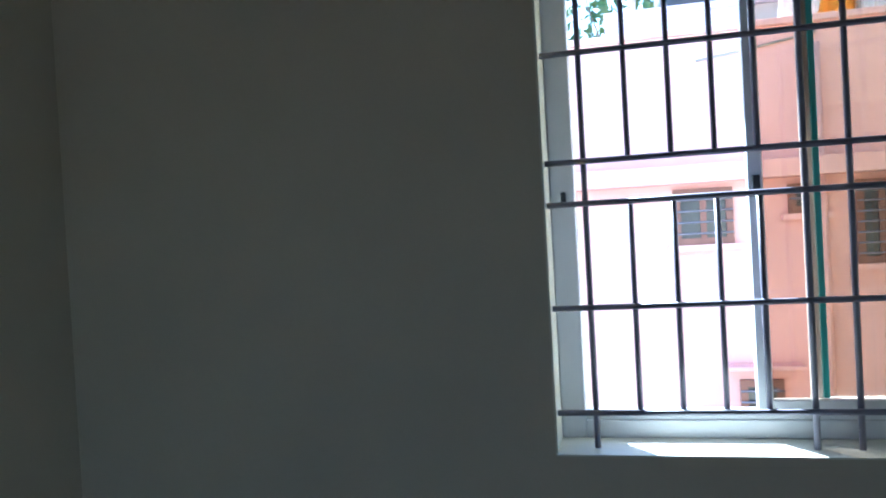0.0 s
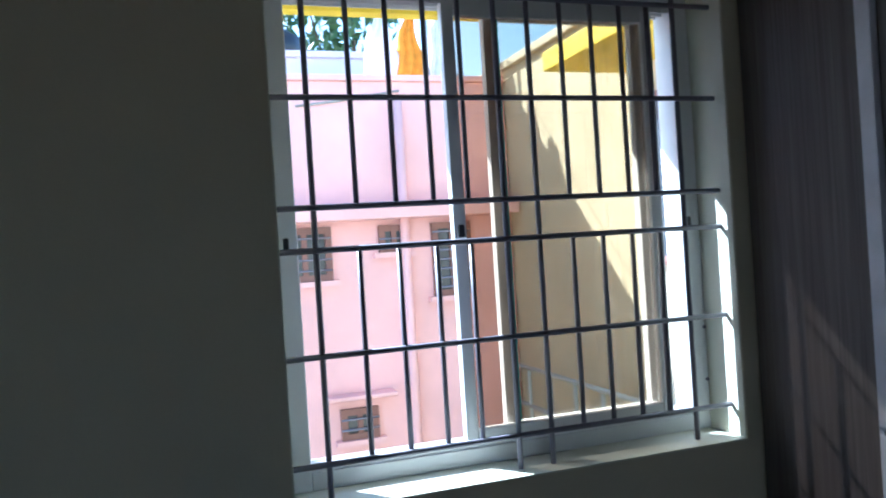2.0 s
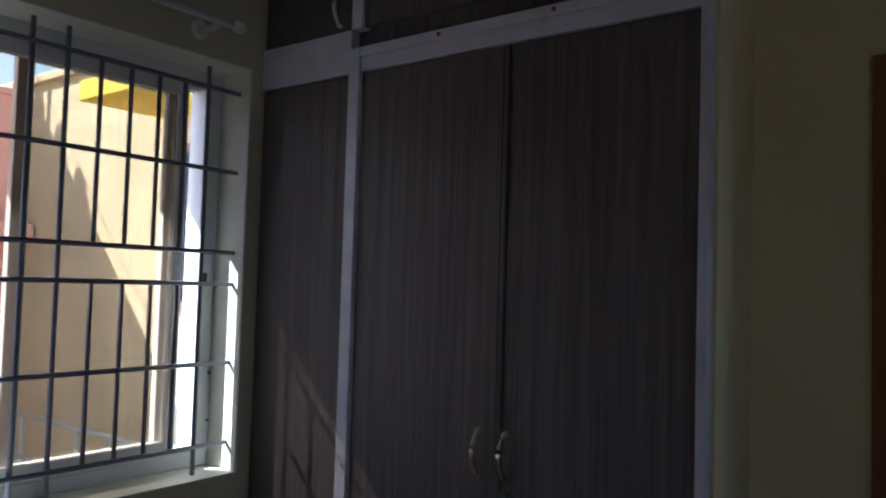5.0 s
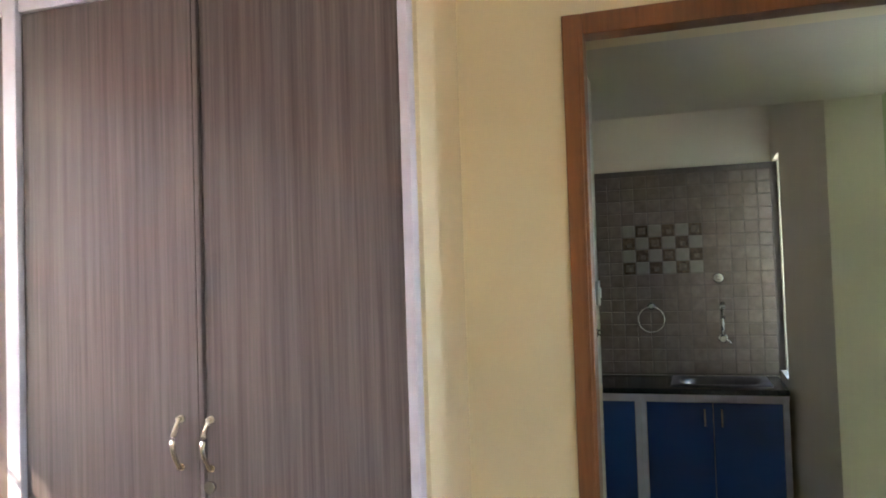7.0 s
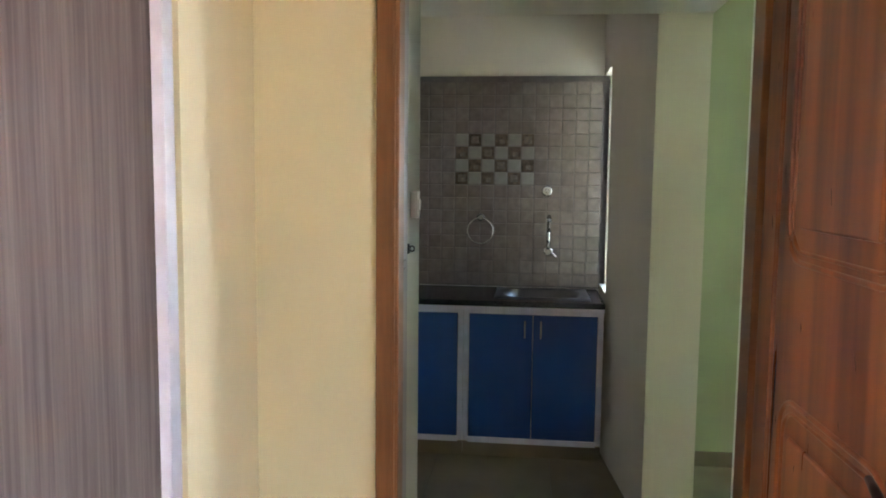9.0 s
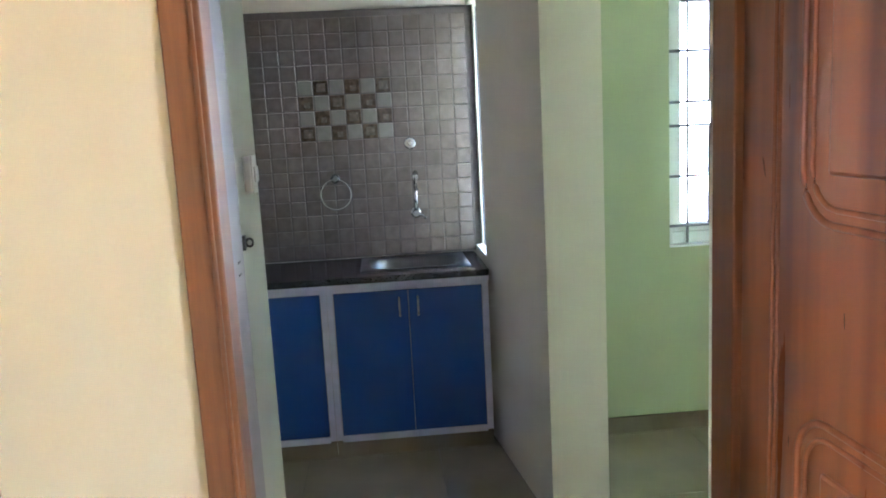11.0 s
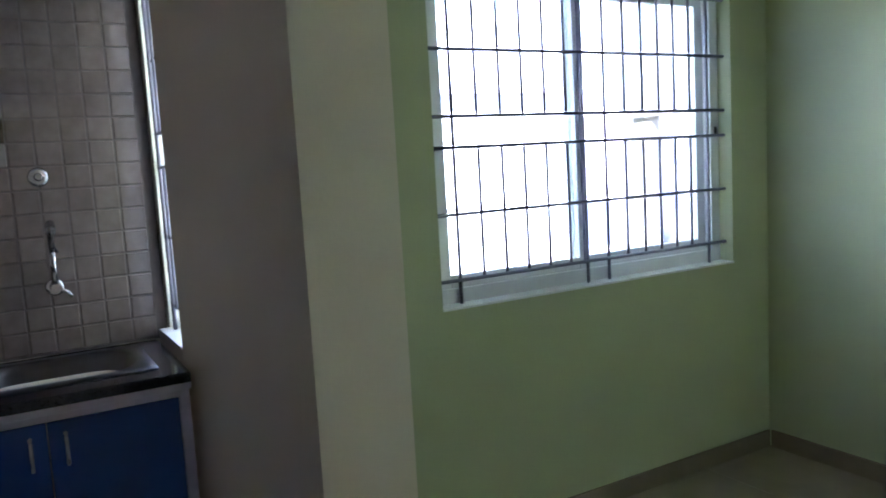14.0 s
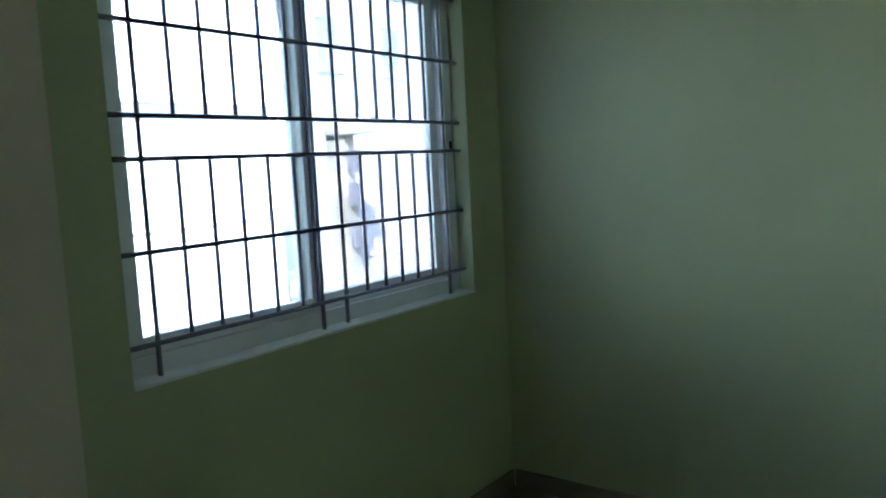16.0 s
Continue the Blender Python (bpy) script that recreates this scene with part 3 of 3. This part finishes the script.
def worktop():
    e = thing("worktop", "black granite worktop with the sink cut into it", "worktop")
    SX0, SX1, SY0, SY1 = 4.215, 4.565, -2.20, -1.73
    part("slab", boxes((4.098, SX0, CY0, CY1, 0.822, CT, 0.003), (SX1, 4.636, CY0, CY1, 0.822, CT, 0.003), (SX0, SX1, CY0, SY0, 0.822, CT, 0.0), (SX0, SX1, SY1, CY1, 0.822, CT, 0.0)), GRANITE, e)
    part("edge_strip", box(4.106, 4.128, CY0, CY1, 0.802, 0.821, 0.002), LILAC, e, "worn white painted strip under the stone")
    s = thing("kitchen_sink", "stainless steel inset sink with rounded bowl", "sink")
    bm = bmesh.new()
    loops = []
    for inset, z in ((-0.042, CT + 0.001), (-0.040, CT + 0.005), (-0.004, CT + 0.005), (0.004, CT + 0.001), (0.012, CT - 0.02), (0.022, CT - 0.14), (0.05, CT - 0.165)):
        cx, cy = (SX0 + SX1) / 2, (SY0 + SY1) / 2
        hx, hy = (SX1 - SX0) / 2 - 0.02 - inset, (SY1 - SY0) / 2 - 0.02 - inset
        r = 0.012 if inset < -0.03 else 0.11
        ring = []
        for sx, sy, a0 in ((1, 1, 0), (-1, 1, 90), (-1, -1, 180), (1, -1, 270)):
            for i in range(7):
                a = radians(a0 + 15 * i)
                ring.append(bm.verts.new((cx + sx * (hx - r) + r * math.cos(a), cy + sy * (hy - r) + r * math.sin(a), z)))
        loops.append(ring)
    for a, b in zip(loops, loops[1:]):
        for i in range(len(a)):
            j = (i + 1) % len(a)
            bm.faces.new((a[i], a[j], b[j], b[i])).smooth = True
    bm.faces.new(loops[-1])
    bmesh.ops.recalc_face_normals(bm, faces=bm.faces)
    part("bowl", bm, material("satin_sink_steel", (0.09, 0.088, 0.085), 0.38, metal=1.0, vary=0.08, scale=25, bump=0.03), s)
    part("drain", tube([(4.39, -1.965, CT - 0.166), (4.39, -1.965, CT - 0.161)], 0.03, 20), CHROME, s)


worktop()


def wall_fixtures():
    X = 4.636
    t = thing("wall_tap", "chrome long-spout tap mounted on the tiled wall", "tap")
    y, z = -2.0, 1.07
    part("flange", tube([(X, y, z), (X - 0.008, y, z), (X - 0.012, y, z)], [0.028, 0.028, 0.02], 20), CHROME, t)
    part("valve", tube([(X - 0.01, y, z), (X - 0.055, y, z)], 0.015, 16), CHROME, t)
    part("lever", tube([(X - 0.045, y, z), (X - 0.05, y - 0.03, z - 0.012), (X - 0.05, y - 0.045, z - 0.03)], [0.008, 0.007, 0.006], 10), CHROME, t)
    part("spout", tube([(X - 0.045, y, z + 0.01), (X - 0.05, y, z + 0.08), (X - 0.055, y, z + 0.16), (X - 0.075, y, z + 0.195), (X - 0.105, y, z + 0.205), (X - 0.135, y, z + 0.185), (X - 0.14, y, z + 0.12)], [0.010, 0.010, 0.010, 0.011, 0.013, 0.014, 0.014], 14), CHROME, t)
    c = thing("water_outlet", "round chrome capped water outlet on the tiles", "pipe outlet")
    part("flange", tube([(X, -1.988, 1.42), (X - 0.006, -1.988, 1.42), (X - 0.012, -1.988, 1.42)], [0.031, 0.031, 0.022], 22), CHROME, c)
    part("cap", tube([(X - 0.012, -1.988, 1.42), (X - 0.03, -1.988, 1.42), (X - 0.034, -1.988, 1.42)], [0.013, 0.013, 0.009], 8), CHROME, c)
    r = thing("towel_ring", "round chrome towel ring on the tiled wall", "towel ring")
    y, z = -1.603, 1.262
    part("mount", tube([(X, y, z), (X - 0.008, y, z), (X - 0.010, y, z), (X - 0.04, y, z)], [0.024, 0.024, 0.012, 0.012], 18), CHROME, r)
    part("ring", tube([(X - 0.034, y + 0.075 * math.sin(a * math.tau / 40), z - 0.078 + 0.075 * math.cos(a * math.tau / 40)) for a in range(40)], 0.0042, 8, True), CHROME, r)
    s = thing("light_switch", "white surface-mounted switch box on the hall wall", "switch", at=(2.48, -1.529, 1.41))
    part("box", box(-0.028, 0.028, -0.016, 0.0, -0.040, 0.040, 0.004), SWITCH, s)
    part("plate", box(-0.030, 0.030, -0.020, -0.0165, -0.042, 0.042, 0.002), SWITCH, s)
    for k in range(2):
        part("rocker", box(-0.021 + 0.022 * k, -0.001 + 0.022 * k, -0.025, -0.0205, -0.018, 0.018, 0.003), SWITCH, s)
    h = thing("door_hasp", "dark metal hasp eye screwed beside the doorway jamb", "hasp", at=(2.088, -1.582, 1.31))
    part("plate", box(-0.006, 0.008, -0.003, 0.004, -0.013, 0.013, 0.001), DARK_IRON, h)
    part("eye", tube([(0.002, -0.009 - 0.006 * math.cos(a * math.tau / 16), 0.007 * math.sin(a * math.tau / 16)) for a in range(16)], 0.0022, 8, True), DARK_IRON, h)
    k = thing("strike_plate", "small dark strike plate screwed on the painted jamb", "strike plate", at=(2.018, -1.583, 1.278))
    for z in (-0.016, 0.010):
        part("slot", box(-0.010, 0.010, -0.0015, -0.0003, z * 0.8, z * 0.8 + 0.003), DARK_IRON, k)


wall_fixtures()


# ---- outside ----
structure("ground", box(-400, 400, -400, 400, -3.4, -3.2), GROUND, "dusty concrete ground outside")
structure("sunshade", box(-0.5, 1.9, 0.19, 0.62, 2.25, 2.33), REVEAL, "white sunshade slab over the window")
structure("sunshade_lip", box(-0.5, 1.9, 0.57, 0.622, 2.222, 2.249), YELLOW, "yellow painted lip of the sunshade")


def far_window(parent, y, x0, x1, z0, z1, mat=SHUTTER, bars=True):
    w = part("window", boxes((x0, x0 + 0.06, y - 0.05, y - 0.002, z0, z1), (x1 - 0.06, x1, y - 0.05, y - 0.002, z0, z1), (x0 + 0.06, x1 - 0.06, y - 0.05, y - 0.002, z0, z0 + 0.06), (x0 + 0.06, x1 - 0.06, y - 0.05, y - 0.002, z1 - 0.06, z1), ((x0 + x1) / 2 - 0.025, (x0 + x1) / 2 + 0.025, y - 0.045, y - 0.002, z0 + 0.06, z1 - 0.06)), mat, parent)
    part("pane", box(x0 + 0.06, x1 - 0.06, y - 0.02, y - 0.003, z0 + 0.06, z1 - 0.06), DARK_PANE, w)
    if bars:
        n = max(2, int((z1 - z0) / 0.09))
        for k in range(1, n):
            z = z0 + (z1 - z0) * k / n
            part("bar", tube([(x0, y - 0.055, z), (x1, y - 0.055, z)], 0.010, 6), IRON, w)
    part("sill", box(x0 - 0.06, x1 + 0.06, y - 0.09, y - 0.004, z0 - 0.05, z0), PINK, w)


def pink_house():
    y = 5.5
    e = thing("pink_house", "pink rendered house with brown shuttered windows and flat roof", "house")
    part("wall", box(-7.0, 3.0, y, y + 5, -3.2, 3.14), PINK, e)
    part("ledge", box(-7.0, 3.0, y - 0.25, y - 0.002, 1.815, 1.975, 0.01), PINK, e, "pink projecting ledge")
    part("parapet_cap", box(-7.0, 3.0, y - 0.05, y + 0.15, 3.142, 3.20, 0.01), PINK, e)
    for x0, x1, z0, z1 in ((0.645, 1.15, 1.27, 1.77), (1.607, 1.90, 1.50, 1.76), (2.138, 2.54, 1.04, 1.76), (1.14, 1.50, -0.235, 0.055), (-2.2, -1.4, 0.8, 1.7), (-4.2, -3.4, 0.8, 1.7)):
        far_window(e, y, x0, x1, z0, z1)
    part("canopy", box(1.0, 1.66, y - 0.2, y - 0.002, 0.16, 0.20, 0.01), PINK, e)
    part("drain_pipe", tube([(1.86, y - 0.07, -2.5), (1.86, y - 0.07, 2.95)], 0.045, 10), PINK, e)
    part("conduit", tube([(0.9, y - 0.02, 2.9), (1.3, y - 0.02, 2.95), (1.9, y - 0.02, 3.05)], 0.012, 6), CONCRETE, e)


pink_house()


def cream_house():
    e = thing("cream_house", "cream rendered house wall with weather stains", "house")
    part("wall", box(3.02, 8.0, 1.0, 9.0, -3.2, 3.25), CREAM_RENDER, e)
    part("parapet_cap", box(2.96, 8.0, 1.0, 9.0, 3.252, 3.33, 0.01), CREAM_RENDER, e)
    part("canopy", box(2.35, 3.018, 2.0, 3.3, 2.72, 2.86, 0.01), YELLOW, e, "yellow painted window canopy")
    for y0 in (2.25,):
        w = part("window", boxes((2.975, 3.018, y0, y0 + 0.06, 1.3, 2.5), (2.975, 3.018, y0 + 0.74, y0 + 0.8, 1.3, 2.5), (2.975, 3.018, y0 + 0.06, y0 + 0.74, 1.3, 1.36), (2.975, 3.018, y0 + 0.06, y0 + 0.74, 2.44, 2.5)), SHUTTER, e)
        part("pane", box(3.0, 3.017, y0 + 0.06, y0 + 0.74, 1.36, 2.44), DARK_PANE, w)
    r = thing("balcony_railing", "white tubular steel railing beside the cream house", "railing")
    for z in (0.35, 0.0, -0.4):
        part("rail", tube([(2.8, 2.2, z), (2.8, 5.3, z)], 0.022, 8), OFFWHITE, r)
    for k in range(8):
        part("post", tube([(2.8, 2.2 + k * 0.44, -0.9), (2.8, 2.2 + k * 0.44, 0.35)], 0.018, 8), OFFWHITE, r)
    part("floor_slab", box(2.7, 3.018, 2.1, 5.4, -1.0, -0.9), CONCRETE, r)


cream_house()


def roof_things():
    t = thing("roof_tank_room", "white and blue washed room behind the pink roof", "roof room")
    part("wall", box(0.2, 3.4, 8.6, 10.5, 2.9, 4.15), OFFWHITE, t)
    part("roof", box(0.1, 3.5, 8.5, 10.6, 4.152, 4.23), LAVENDER, t)
    part("water_tank", tube([(1.2, 9.4, 4.23), (1.2, 9.4, 4.6), (1.2, 9.4, 4.75)], [0.42, 0.42, 0.2], 18), BLACK, t, "black plastic water tank")
    for x0, mat, wide, label in ((2.10, CLOTH, 0.032, "orange cloth hung on the roof line"), (1.80, CLOTH_WHITE, 0.040, "white cloth hung on the roof line"), (2.42, CLOTH_WHITE, 0.024, "white cloth hung on the roof line")):
        bm = bmesh.new()
        rows = []
        for j in range(10):
            half = wide * (0.25 + 0.75 * min(1, j / 6))
            rows.append([bm.verts.new((x0 + 0.1 + half * (i - 5) + 0.02 * math.sin(j * 0.9 + x0), 6.0 + 0.035 * math.sin(i * 1.9 + j * 0.3), 3.95 - 0.072 * j + 0.02 * math.sin(i * 1.1))) for i in range(11)])
        for p, q in zip(rows, rows[1:]):
            for i in range(10):
                bm.faces.new((p[i], p[i + 1], q[i + 1], q[i])).smooth = True
        ob = part("hanging_cloth", bm, mat)
        tagged(ob, label, "cloth", "cloths on the roof line")
        so = ob.modifiers.new("thickness", "SOLIDIFY")
        so.thickness = 0.004
    li = thing("washing_line", "thin wire washing line between two roof posts", "washing line")
    part("wire", tube([(0.4, 6.0, 4.0), (1.5, 6.0, 3.95), (2.38, 6.0, 4.0)], 0.006, 6), IRON, li)
    for x in (0.4, 2.38):
        part("post", tube([(x, 6.0, 3.12), (x, 6.0, 4.1)], 0.025, 8), CONCRETE, li)


roof_things()


def tree(x, y, base, height, spread, seed, count=1500):
    rng = random.Random(seed)
    e = thing("tree", "leafy dark green tree rising behind the roofs", "tree", at=(x, y, base))
    bm = bmesh.new()
    add_tube(bm, [(0, 0, 0), (0.1, 0, height * 0.3), (0.05, 0.1, height * 0.6), (0.15, 0, height * 0.85)], [0.22, 0.17, 0.12, 0.05], 8)
    tips = []
    for k in range(11):
        a, z = rng.uniform(0, math.tau), height * rng.uniform(0.4, 0.8)
        d = spread * rng.uniform(0.6, 1.0)
        tip = (d * math.cos(a), d * math.sin(a), z + height * rng.uniform(0.05, 0.25))
        add_tube(bm, [(0.08, 0, z), (tip[0] * 0.5, tip[1] * 0.5, z + 0.3), tip], [0.07, 0.045, 0.015], 6)
        tips.append(tip)
    part("trunk", bm, BARK, e)
    vs, fs = [], []
    for k in range(count):
        c = Vector(rng.choice(tips)) * rng.uniform(0.75, 1.08) + Vector((rng.gauss(0, 0.5), rng.gauss(0, 0.5), rng.gauss(0, 0.4)))
        m = Euler((rng.uniform(0, 6.3), rng.uniform(0, 6.3), rng.uniform(0, 6.3))).to_matrix()
        s = rng.uniform(0.10, 0.2)
        i = len(vs)
        vs += [c + m @ Vector(p) * s for p in ((-1, 0, 0), (0, -0.4, 0.1), (1, 0, 0), (0, 0.4, 0.1))]
        fs.append((i, i + 1, i + 2, i + 3))
    me = bpy.data.meshes.new("crown")
    me.from_pydata([tuple(v) for v in vs], [], fs)
    me.materials.append(LEAF)
    c = new("crown", me)
    c.parent = e


tree(3.3, 13.5, -3.2, 10.2, 2.2, 3, 4600)
tree(1.0, 15.5, -3.2, 10.0, 2.0, 5, 3400)


def side_window(parent, x, y0, y1, z0, z1, mat):
    w = part("window", boxes((x - 0.05, x - 0.002, y0, y0 + 0.07, z0, z1), (x - 0.05, x - 0.002, y1 - 0.07, y1, z0, z1), (x - 0.05, x - 0.002, y0 + 0.07, y1 - 0.07, z0, z0 + 0.07), (x - 0.05, x - 0.002, y0 + 0.07, y1 - 0.07, z1 - 0.07, z1)), mat, parent)
    part("pane", box(x - 0.02, x - 0.003, y0 + 0.07, y1 - 0.07, z0 + 0.07, z1 - 0.07), PALE_PANE, w)


def white_houses():
    """The neighbours seen from the green room."""
    x = 8.6
    e = thing("white_house", "white rendered house with pale blue ledge and drain pipe", "house")
    part("wall", box(x, x + 4, -7.64, -0.4, -3.2, 2.06), OFFWHITE, e)
    part("ledge", box(x - 0.12, x + 4, -7.70, -0.4, 2.062, 2.12, 0.01), LAVENDER, e, "pale blue ledge")
    part("upper_wall", box(x + 0.9, x + 4, -7.2, -0.4, 2.122, 3.0), OFFWHITE, e)
    part("parapet", box(x + 1.6, x + 4, -7.0, -0.4, 3.002, 5.2), OFFWHITE, e)
    for y0 in (-7.0, -5.9, -4.6):
        side_window(e, x + 1.6, y0, y0 + 0.55, 3.1, 3.75, PINK)
    part("drain_pipe", tube([(x - 0.05, -7.52, 0.15), (x - 0.05, -7.52, 2.0)], 0.035, 8), LAVENDER, e)
    part("conduit", tube([(x - 0.02, -7.5, 0.95), (x - 0.02, -6.2, 0.93), (x - 0.02, -4.0, 0.95)], 0.012, 6), LAVENDER, e)
    o = thing("lavender_house", "pale lavender house wall behind a small terrace", "house")
    part("wall", box(9.5, 13, -16, -9.0, -3.2, 2.0), LAVENDER, o)
    part("terrace", box(7.6, 9.498, -16, -7.72, 0.05, 0.2, 0.01), CONCRETE, o)
    part("column", box(8.8, 9.1, -9.02, -8.86, 0.2, 1.80), CONCRETE, o)
    part("bracket", box(8.5, 9.1, -9.08, -8.80, 1.802, 1.88, 0.01), CONCRETE, o)
    for z in (0.45, 0.95, 1.35):
        part("meter_box", box(8.72, 8.799, -9.02, -8.88, z, z + 0.28, 0.01), IRON, o)
    f = thing("far_white_house", "tall white house with pale blue windows", "house")
    part("wall", box(13.2, 18, -18, -7.0, -3.2, 7.5), OFFWHITE, f)
    for y0 in (-15.5, -13.6, -11.8, -10.2):
        for z0 in (3.3, 5.0):
            side_window(f, 13.2, y0, y0 + 0.8, z0, z0 + 1.1, LAVENDER)
    c = thing("overhead_cable", "thin dark overhead service cable between the houses", "cable")
    part("cable", tube([(8.55, -8.28, 2.55), (8.55, -9.3, 1.86), (8.55, -10.17, 1.33), (8.55, -11.5, 0.6)], 0.010, 6), IRON, c)


white_houses()

# ---- tiles: floor, skirting, splashback ----
def tile_mesh(name, dims, mat, bevel):
    me = bpy.data.meshes.new(name)
    bm = box(0, dims[0], 0, dims[1], 0, dims[2])
    es = [e for e in bm.edges]
    bmesh.ops.bevel(bm, geom=es, offset=bevel, segments=1, affect="EDGES")
    bm.to_mesh(me)
    bm.free()
    me.materials.append(mat)
    return me


def lay(name, me, x, y, z, parent):
    o = new(name, me)
    o.location = (x, y, z)
    o.parent = parent
    return o


floor_ob = bpy.data.objects["floor"]
big = tile_mesh("floor_tile", (0.5985, 0.5985, 0.006), FLOOR, 0.0008)
for i in range(10):
    for j in range(9):
        lay("floor_tile", big, -1.28 + 0.6 * i, -5.02 + 0.6 * j, -0.006, floor_ob)

skirt_x = tile_mesh("skirting_tile", (0.012, 0.596, 0.078), SKIRT, 0.001)
skirt_y = tile_mesh("skirting_tile", (0.596, 0.012, 0.078), SKIRT, 0.001)
base = structure("baseboard", box(4.156, 4.158, -4.853, -2.64, 0.001, 0.076), GROUT, "brown beige tile skirting")
for k in range(4):
    lay("skirting_tile", skirt_x, 4.144, -4.842 + 0.598 * k if k < 3 else -3.236, 0.0005, base)
for k in range(4):
    lay("skirting_tile", skirt_y, 4.142 - 0.598 * (k + 1) if k < 3 else 2.03, -4.8545, 0.0005, base)

PITCH = 0.0770
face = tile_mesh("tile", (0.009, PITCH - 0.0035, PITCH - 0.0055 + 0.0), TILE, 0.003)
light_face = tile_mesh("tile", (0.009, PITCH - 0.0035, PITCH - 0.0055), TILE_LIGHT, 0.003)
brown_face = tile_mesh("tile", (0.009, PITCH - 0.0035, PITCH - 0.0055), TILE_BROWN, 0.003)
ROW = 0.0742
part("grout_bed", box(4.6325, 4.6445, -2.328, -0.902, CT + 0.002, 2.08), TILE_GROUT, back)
for c in range(-4, 11):
    for r in range(-5, 13):
        y = -1.448 - PITCH * (c + 1)
        z = 1.754 - ROW * (r + 1) - 0.002
        if z < CT - 0.04 or z + ROW > 2.09 or y < -2.36:
            continue
        deco = 0 <= c <= 5 and 0 <= r <= 3
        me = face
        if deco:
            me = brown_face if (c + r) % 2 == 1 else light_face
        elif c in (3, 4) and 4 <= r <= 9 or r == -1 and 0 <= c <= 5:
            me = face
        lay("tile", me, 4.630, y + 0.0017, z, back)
        if me is brown_face:
            yc, zc, kind = y + PITCH / 2, z + 0.0355, (c * 5 + r * 3) % 4
            if kind == 0:
                part("motif", tube([(4.6300, yc + 0.020 * math.cos(a * math.tau / 20), zc + 0.020 * math.sin(a * math.tau / 20)) for a in range(20)], 0.003, 6, True), MOTIF, back)
                part("motif", tube([(4.6305, yc, zc), (4.6285, yc, zc)], 0.011, 9), MOTIF, back)
            elif kind == 1:
                part("motif", box(4.6286, 4.6305, yc - 0.022, yc + 0.022, zc - 0.021, zc + 0.021, 0.0008), MOTIF, back)
            elif kind == 2:
                for w in (-0.5, 0.1, 0.7):
                    part("motif", tube([(4.6302, yc, zc - 0.018), (4.6295, yc + 0.012 * w, zc), (4.6302, yc + 0.026 * w, zc + 0.016)], [0.002, 0.005, 0.001], 6), MOTIF, back)
            else:
                part("motif", box(4.6288, 4.6305, yc - 0.018, yc + 0.010, zc - 0.022, zc + 0.004, 0.0008), MOTIF, back)
